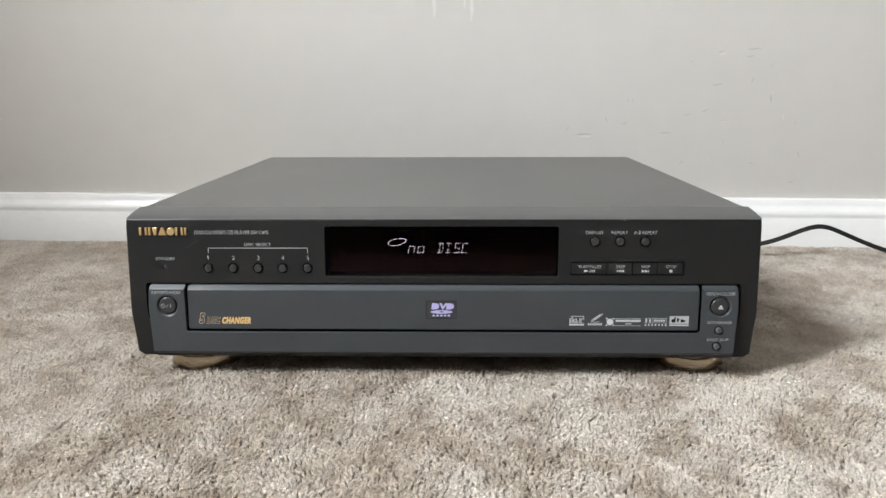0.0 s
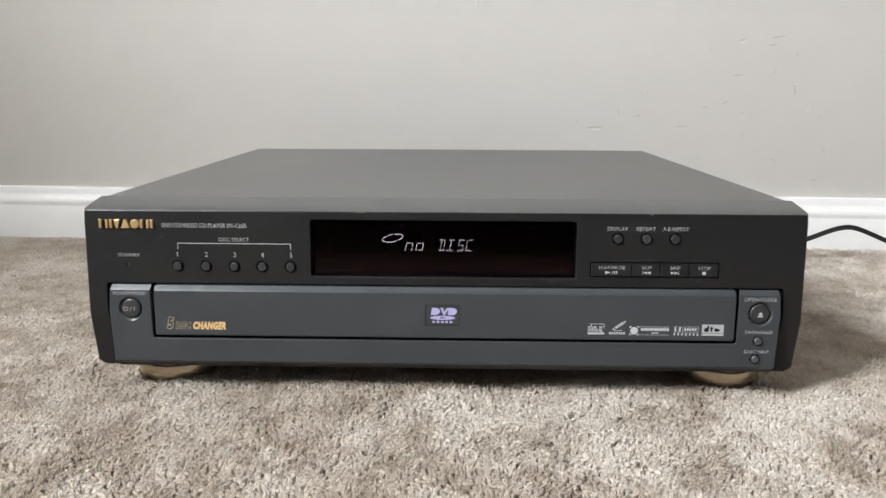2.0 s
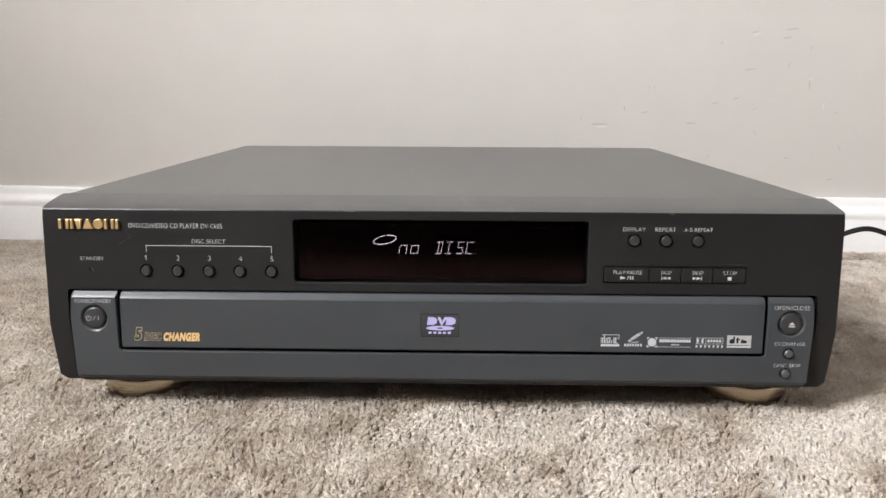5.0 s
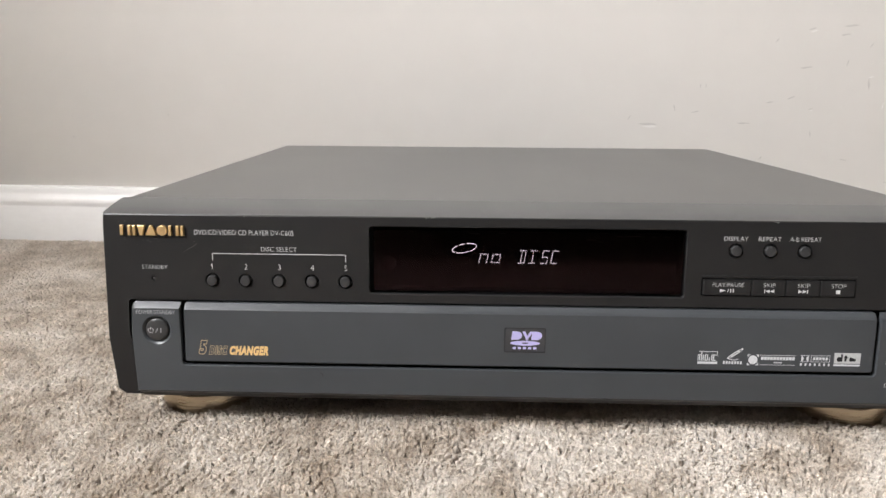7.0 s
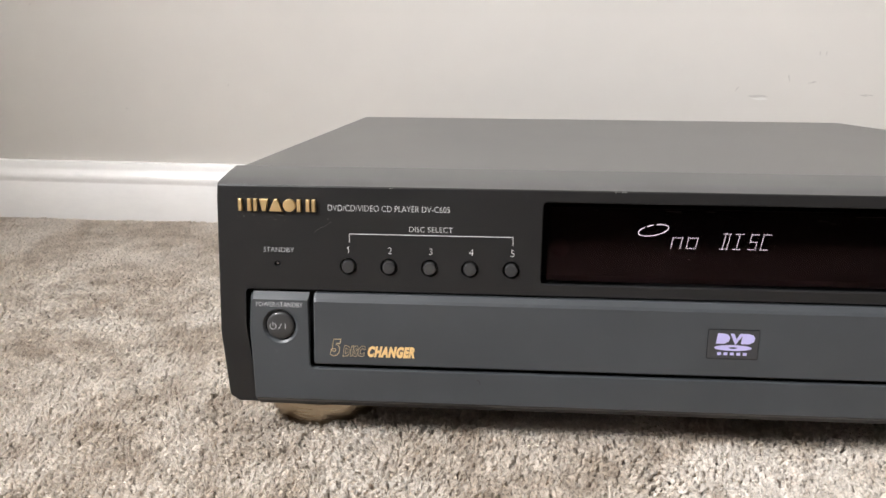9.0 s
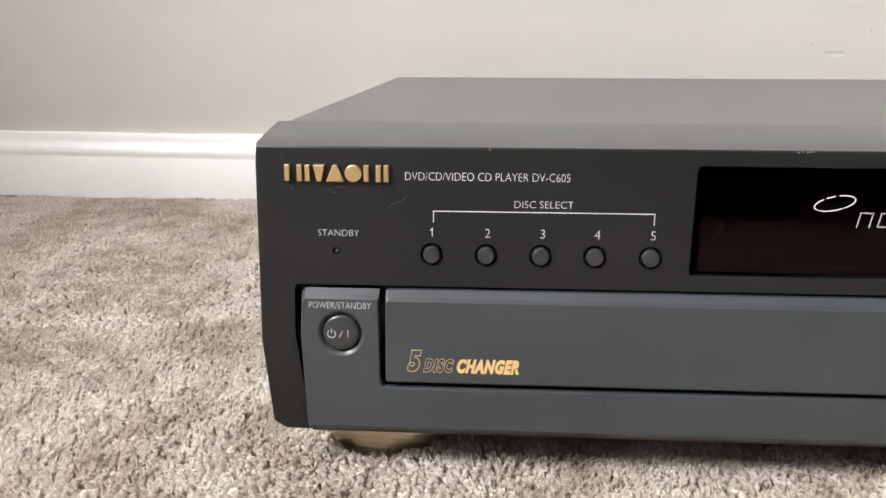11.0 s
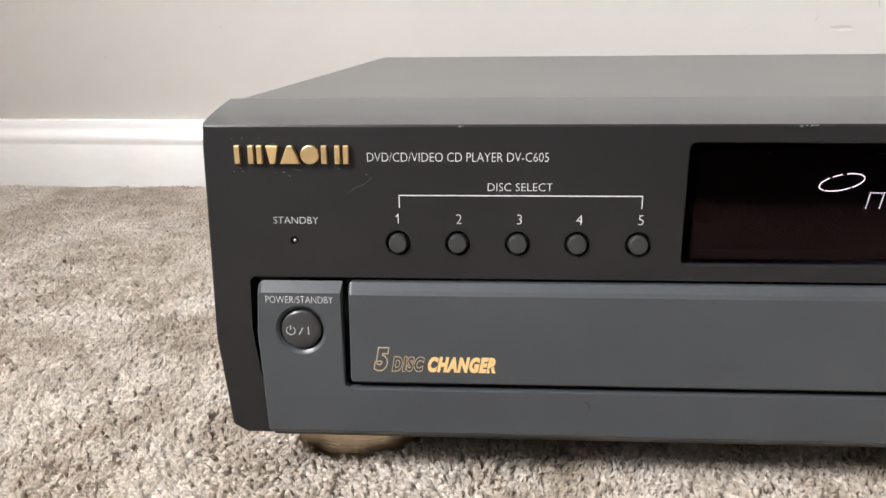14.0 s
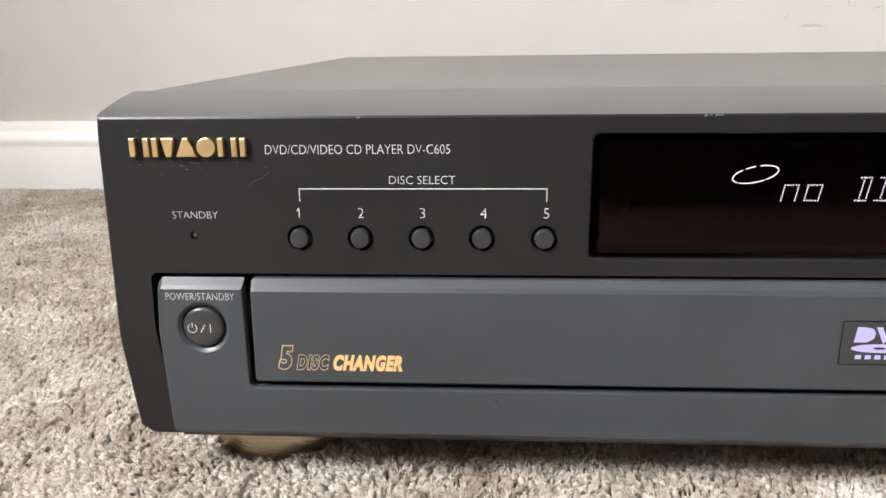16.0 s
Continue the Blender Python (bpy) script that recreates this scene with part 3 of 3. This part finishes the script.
shape([box(0.1550, 0.1570, A, B)], K, WHITE_INK, keys[3])

words("POWER/STANDBY", -0.1992, -0.1792, 0.0634, 0.0655, L, GREY_INK, surround_ob)
words("OPEN/CLOSE", 0.1802, 0.1992, 0.0633, 0.0654, L, WHITE_INK, surround_ob)
words("EXCHANGE", 0.1821, 0.1984, 0.0434, 0.0453, L, WHITE_INK, surround_ob)
words("DISC SKIP", 0.1825, 0.1968, 0.0313, 0.0332, L, WHITE_INK, surround_ob)
x, z = POWER
bm = tube([(x - 0.0030 + 0.0013 * math.cos(radians(a)), z + 0.0013 * math.sin(radians(a))) for a in range(125, 416, 18)], 0.00011, 0.0035)
tube([(x - 0.0030, z + 0.0003), (x - 0.0030, z + 0.0016)], 0.00011, 0.0035, bm)
tube([(x - 0.0006, z - 0.0012), (x + 0.0007, z + 0.0010)], 0.00011, 0.0035, bm)
tube([(x + 0.0023, z - 0.0012), (x + 0.0023, z + 0.0012)], 0.00011, 0.0035, bm)
part("power_symbol", stand(bm), GREY_INK, power)
x, z = EJECT
shape([[(x - 0.0016, z - 0.0004), (x + 0.0016, z - 0.0004), (x, z + 0.0013)], box(x - 0.0016, x + 0.0016, z - 0.0016, z - 0.0009)], 0.0036, WHITE_INK, eject, name="open_symbol")

words("5", -0.1678, -0.1628, 0.0424, 0.0502, T, PALE_GOLD, door, 0.22, 0.022, bold=0.06)
words("DISC", -0.1624, -0.1524, 0.0424, 0.0474, T, PALE_GOLD, door, 0.30, 0.022, bold=0.055, space=1.18)
words("CHANGER", -0.1515, -0.1314, 0.0424, 0.0474, T, GOLD_INK, door, 0.30, bold=0.065, space=1.14)

# maker's name as plain raised gold shapes
z0, z1 = 0.1036, 0.1087
marks = [box(-0.2059, -0.2043, z0, z1), box(-0.2020, -0.2004, z0, z1), box(-0.1995, -0.1979, z0, z1), [(-0.1958, z0), (-0.1943, z0), (-0.1933, z1), (-0.1969, z1)],
         [(-0.1929, z0), (-0.1871, z0), (-0.1893, z1), (-0.1907, z1)], circle(-0.18435, (z0 + z1) / 2, 0.00265, 24), box(-0.1811, -0.1795, z0, z1), box(-0.1773, -0.1757, z0, z1), box(-0.1749, -0.1733, z0, z1)]
for pts in marks:
    part("badge_bar", stand(prism(pts, -0.0005, 0.0014, 0.00025)), GOLD, player, "raised gold maker's mark")

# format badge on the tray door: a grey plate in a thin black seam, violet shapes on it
part("badge_seam", stand(prism(rrect(-0.0101, 0.0109, 0.0464, 0.0593, 0.0007), 0.0022, 0.00344)), DEEP, door)
bm = prism(rrect(-0.0098, 0.0108, 0.0466, 0.0590, 0.0006), 0.0022, 0.00355, 0.0002)
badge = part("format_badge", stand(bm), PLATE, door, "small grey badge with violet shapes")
G = 0.00356
wedge = [(-0.0066, 0.0531), (-0.0032, 0.0531), (-0.0014, 0.0541), (-0.0010, 0.0558), (-0.0018, 0.0570), (-0.0038, 0.0575), (-0.0060, 0.0575)]
shape([wedge, [(-0.0010, 0.0575), (0.0013, 0.0526), (0.0046, 0.0575), (0.0030, 0.0575), (0.0016, 0.0551), (0.0006, 0.0575)], [(x + 0.0101, z) for x, z in wedge]], G, LILAC, badge)
oval = [(0.0005 + 0.0076 * math.cos(2 * math.pi * i / 36), 0.05135 + 0.00125 * math.sin(2 * math.pi * i / 36)) for i in range(36)]
hole = [(0.0005 + 0.0017 * math.cos(2 * math.pi * i / 20), 0.05140 + 0.00035 * math.sin(2 * math.pi * i / 20)) for i in range(20)]
shape([oval], G, LILAC, badge)
shape([hole], G + 0.00005, PLATE, badge)
shape([box(-0.0057 + 0.0026 * i, -0.0041 + 0.0026 * i, 0.0482, 0.0494) for i in range(5)], G, LILAC, badge)

# format marks as plain shapes
def half_disc(x, z, r, way, n=12):
    """A half disc whose round side points along way (+1 or -1)."""
    pts = [(x + way * r * 0.8 * math.cos(math.pi * (i / n - 0.5)), z + r * math.sin(math.pi * (i / n - 0.5))) for i in range(n + 1)]
    return pts if way > 0 else pts[::-1]


strokes = [box(0.0880, 0.0980, 0.0421, 0.0433), box(0.0886, 0.0976, 0.0484, 0.0487), box(0.0880, 0.0883, 0.0438, 0.0470), box(0.0975, 0.0978, 0.0460, 0.0487)]
strokes += [box(x, x + 0.0005, 0.0438, z) for x, z in ((0.0886, 0.0470), (0.0896, 0.0483), (0.0905, 0.0469), (0.0915, 0.0469), (0.0926, 0.0469), (0.0936, 0.0455), (0.0948, 0.0469), (0.0957, 0.0469))]
strokes += [box(0.0886, 0.0901, 0.0466, 0.0470), box(0.0915, 0.0931, 0.0466, 0.0470), box(0.0915, 0.0931, 0.0438, 0.0442), box(0.0948, 0.0972, 0.0466, 0.0470), box(0.0948, 0.0972, 0.0438, 0.0442)]
shape(strokes, T, GREY_INK, door, "plain grey format mark", "format_mark")
bm = bmesh.new()
for k, w in ((1.0, 0.00016), (0.55, 0.00012)):
    tube([(0.1066 + k * (0.0036 * math.cos(a) + 0.0009 * math.sin(a)), 0.0477 + k * (0.0023 * math.cos(a) + 0.0013 * math.sin(a))) for a in [2 * math.pi * i / 30 for i in range(31)]], w, T, bm)
tube([(0.1030, 0.0452), (0.1042, 0.0446), (0.1066, 0.0444), (0.1084, 0.0449)], 0.00014, T, bm)
for i in range(7):
    prism(box(0.1008 + 0.00142 * i, 0.1017 + 0.00142 * i, 0.0422, 0.0437), T, T + 0.00005, bm=bm)
part("format_mark", stand(bm), GREY_INK, door, "plain grey format mark")
shape([circle(0.1157, 0.0446, 0.0023, 24)] + [[(0.1157 + i * 0.0028, 0.0446 + j * 0.0028), (0.1157 + i * 0.0028, 0.0446 + j * 0.0014), (0.1157 + i * 0.0014, 0.0446 + j * 0.0028)][::i * j] for i in (-1, 1) for j in (-1, 1)]
      + [box(0.1190, 0.1367, 0.0470, 0.0472), box(0.1190, 0.1367, 0.0420, 0.0422)] + [box(0.1197 + 0.00155 * i, 0.12095 + 0.00155 * i, 0.0447, 0.0463) for i in range(11)]
      + [box(0.1262 + 0.0011 * i, 0.1270 + 0.0011 * i, 0.0430, 0.0437) for i in range(4)], T, GREY_INK, door, "plain grey format mark", "format_mark")
shape([half_disc(0.1398, 0.0457, 0.0014, 1), half_disc(0.1434, 0.0457, 0.0014, -1), box(0.1393, 0.1440, 0.0472, 0.0474), box(0.1393, 0.1440, 0.0440, 0.0442), box(0.1446, 0.1540, 0.0472, 0.0474),
       box(0.1446, 0.1540, 0.0440, 0.0442), box(0.1446, 0.1448, 0.0442, 0.0472), box(0.1538, 0.1540, 0.0442, 0.0472)] + [box(0.1456 + 0.00155 * i, 0.1467 + 0.00155 * i, 0.0450, 0.0464) for i in range(5)]
      + [box(0.1394 + 0.0023 * i, 0.1403 + 0.0023 * i, 0.0420, 0.0433) for i in range(7)], T, GREY_INK, door, "plain grey format mark", "format_mark")
plate = shape([box(0.1561, 0.1691, 0.0434, 0.0489)], T, PRINT_PLATE, door, "plain pale format mark", "format_mark")
shape([box(0.1561, 0.1691, 0.0421, 0.0430)], T, GREY_INK, plate)
shape([circle(0.1586, 0.0456, 0.0013, 16), box(0.1593, 0.1602, 0.0445, 0.0483), box(0.1612, 0.1622, 0.0446, 0.0477), box(0.1607, 0.1630, 0.0462, 0.0468),
       [(0.1638, 0.0446), (0.1662, 0.0446), (0.1668, 0.0452), (0.1668, 0.0458), (0.1642, 0.0468), (0.1636, 0.0463), (0.1636, 0.0449)]], T + 0.00006, BADGE, plate)

# wear: a nick on the top edge, a dark scuff under the tray
for x, w in ((-0.0493, 0.0024), (0.1230, 0.0012), (-0.142, 0.0008)):
    bm = bmesh.new()
    for k in range(5):
        a = x + random.uniform(-w, w)
        tube([(a, 0.1139 + random.uniform(-0.0005, 0.0002)), (a + random.uniform(-0.4, 0.8) * w, 0.1140 + random.uniform(-0.0004, 0.0001))], random.uniform(0.00006, 0.00016), 0.00002, bm)
    part("nick", stand(bm), SCUFF, player)
for k in range(16):
    x, z, a = random.uniform(-0.208, -0.165), random.choice((0.1015, 0.0995, 0.110)) + random.uniform(-0.001, 0.001), random.uniform(-0.6, 0.6)
    w = random.uniform(0.0001, 0.0009)
    part("scratch", stand(tube([(x, z), (x + w * math.cos(a), z + w * math.sin(a))], 0.00004, 0.00002)), SCUFF, player)
bm = tube([(-0.1047, 0.0336), (-0.1038, 0.0332), (-0.1034, 0.0325), (-0.1034, 0.0316)], 0.0002, L)
part("scuff", stand(bm), DARKSCUFF, surround_ob)

for pts, w in ((((-0.1742, 0.0950), (-0.1720, 0.0967), (-0.1695, 0.0976), (-0.1672, 0.0995)), 0.00005), (((-0.1895, 0.1020), (-0.1872, 0.1016)), 0.00005)):
    part("scratch", stand(tube(pts, w, 0.00002)), FAINT, player)

# ---- power cord lying behind the player ----
cu = bpy.data.curves.new("power_cord", "CURVE")
cu.dimensions, cu.bevel_depth, cu.bevel_resolution = "3D", 0.0015, 4
for off in (0.0, 0.0024):
    sp = cu.splines.new("NURBS")
    pts = [(0.150, 0.335, 0.045), (0.200, 0.362, 0.020), (0.300, 0.366, 0.002), (0.350, 0.355, 0.007), (0.390, 0.345, 0.015), (0.420, 0.342, 0.030), (0.445, 0.340, 0.040), (0.465, 0.338, 0.033),
           (0.500, 0.330, 0.017), (0.540, 0.318, 0.004), (0.600, 0.300, 0.002), (0.700, 0.285, 0.002), (0.850, 0.300, 0.002)]
    sp.points.add(len(pts) - 1)
    for p, (x, y, z) in zip(sp.points, pts):
        p.co = (x, y - 0.4 * off, z - off, 1)
    sp.use_endpoint_u, sp.order_u = True, 4
ob = new("power_cord", cu)
bpy.context.view_layer.update()
bm = evaluated(ob)
tagged(link_mesh("power_cord", bm, CORD, 60), "black twin-core power cord arching over the carpet", "power cord")


# ---- carpet pile ----
def field(seed, cell, xs, ys):
    """Smooth random values in -1..1 on a grid of that cell size."""
    rng = np.random.default_rng(seed)
    g = rng.uniform(-1, 1, (400, 400))
    fx, fy = (xs + 3) / cell, (ys + 3) / cell
    ix, iy = np.floor(fx).astype(int), np.floor(fy).astype(int)
    tx, ty = fx - ix, fy - iy
    tx, ty = tx * tx * (3 - 2 * tx), ty * ty * (3 - 2 * ty)
    ix, iy = ix % 399, iy % 399
    return (g[ix, iy] * (1 - tx) + g[ix + 1, iy] * tx) * (1 - ty) + (g[ix, iy + 1] * (1 - tx) + g[ix + 1, iy + 1] * tx) * ty


def pile(name, x0, x1, y0, y1, step, sides, fibres):
    """Cut-pile tufts: short, fat, leaning yarn ends with round tips and a few loose fibres."""
    rng = np.random.default_rng(7)
    nx, ny = int((x1 - x0) / step), int((y1 - y0) / step)
    gx, gy = np.meshgrid(np.arange(nx), np.arange(ny), indexing="ij")
    xs = (x0 + (gx + 0.5 * (gy % 2) + rng.uniform(-0.42, 0.42, gx.shape)) * step).ravel()
    ys = (y0 + (gy + rng.uniform(-0.42, 0.42, gx.shape)) * step).ravel()
    limit = np.minimum(0.440 - 0.05 * xs - 0.013, 0.43 + 0 * xs)
    reach = 0.30 + 0.66 * (ys + 0.15)
    keep = (ys < limit) & (abs(xs) < reach) & ~((abs(xs) < 0.195) & (ys > 0.07) & (ys < 0.33))
    for fx, fy in FEET:
        keep &= (xs - fx) ** 2 + (ys - fy) ** 2 > 0.0284**2
    xs, ys = xs[keep], ys[keep]
    n = len(xs)
    lean_x = 0.0018 * field(1, 0.030, xs, ys) + 0.0008 * field(2, 0.009, xs, ys) + rng.normal(0, 0.0005, n)
    lean_y = 0.0018 * field(3, 0.030, xs, ys) + 0.0008 * field(4, 0.009, xs, ys) + rng.normal(0, 0.0005, n)
    tip = 0.0012 * field(5, 0.04, xs, ys) + 0.0008 * field(6, 0.007, xs, ys) + rng.normal(0, 0.00045, n) + 0.0022
    drop = 0.0060 * np.clip((ys - 0.02) / 0.30, 0, 1)
    for fx in (FEET[0][0], FEET[2][0]):
        tip += 0.0012 * np.exp(-(((xs - fx) ** 2 + (ys - 0.033) ** 2) / 0.036**2) ** 2)
    size = rng.uniform(0.75, 1.45, n) * step
    spin = rng.uniform(0, 2 * math.pi, n)
    levels = ((0.0, 0.58, 0.0), (0.74, 0.64, 0.75))
    verts, polys = [], []
    for f, r, bend in levels:
        for k in range(sides):
            a = spin + 2 * math.pi * k / sides + 0.9 * f
            rr = r * size * (1 + 0.20 * np.cos(2 * a + 3 * spin) + rng.normal(0, 0.10, n))
            verts.append(np.stack([xs + lean_x * bend + rr * np.cos(a), ys + lean_y * bend + rr * np.sin(a), -0.0035 + (tip + 0.0035) * f - drop + 0.25 * rr * np.cos(a + spin)], -1))
    verts.append(np.stack([xs + lean_x, ys + lean_y, tip - 0.0002 - drop], -1))
    last = sides * (len(levels) - 1)
    for b in range(0, last, sides):
        polys += [(b + k, b + (k + 1) % sides, b + sides + (k + 1) % sides, b + sides + k) for k in range(sides)]
    polys += [(last + k, last + (k + 1) % sides, last + sides) for k in range(sides)]
    for k in range(fibres):
        # a frayed end: root inside the tuft, a bent middle, a fine tip curling out
        a = spin + 2 * math.pi * k / fibres + rng.uniform(-0.6, 0.6, n)
        out, face, w = rng.uniform(0.25, 0.62, n) * size, a + math.pi / 2 + rng.normal(0, 0.5, n), rng.uniform(0.00017, 0.00033, n)
        top = tip - drop + rng.uniform(-0.0006, 0.0005, n)
        root = np.stack([xs + lean_x * 0.7 + 0.5 * out * np.cos(a), ys + lean_y * 0.7 + 0.5 * out * np.sin(a), top - 0.0020], -1)
        mid = np.stack([xs + lean_x * 0.9 + 0.85 * out * np.cos(a), ys + lean_y * 0.9 + 0.85 * out * np.sin(a), top - 0.0006], -1)
        end = np.stack([xs + lean_x * 1.1 + 1.3 * out * np.cos(a + 0.5), ys + lean_y * 1.1 + 1.3 * out * np.sin(a + 0.5), top], -1)
        side = np.stack([w * np.cos(face), w * np.sin(face), 0.4 * w * np.cos(3 * face)], -1)
        i = len(verts)
        verts += [root - side, root + side, mid - side * 1.15, mid + side * 1.15, end - side * 0.6, end + side * 0.6]
        polys += [(i, i + 1, i + 3, i + 2), (i + 2, i + 3, i + 5, i + 4)]
    per = len(verts)
    co = np.stack(verts, 1).reshape(-1, 3)
    flat = np.array([i for q in polys for i in q])
    starts = np.cumsum([0] + [len(q) for q in polys])[:-1]
    loops = (flat[None] + per * np.arange(n)[:, None]).ravel()
    start = (starts[None] + len(flat) * np.arange(n)[:, None]).ravel()
    me = bpy.data.meshes.new(name)
    me.vertices.add(len(co))
    me.vertices.foreach_set("co", co.astype(np.float32).ravel())
    me.loops.add(len(loops))
    me.loops.foreach_set("vertex_index", loops.astype(np.int32))
    me.polygons.add(len(start))
    me.polygons.foreach_set("loop_start", start.astype(np.int32))
    me.polygons.foreach_set("use_smooth", np.ones(len(start), bool))
    me.update(calc_edges=True)
    me.materials.append(RUG)
    return tagged(new(name, me), "beige cut-pile carpet tufts", "carpet", kind="stuff")


pile("carpet_pile", -0.42, 0.42, -0.185, 0.110, 0.0022, 4, 7)
pile("carpet_pile", -0.75, 0.75, 0.110, 0.480, 0.0027, 4, 3)
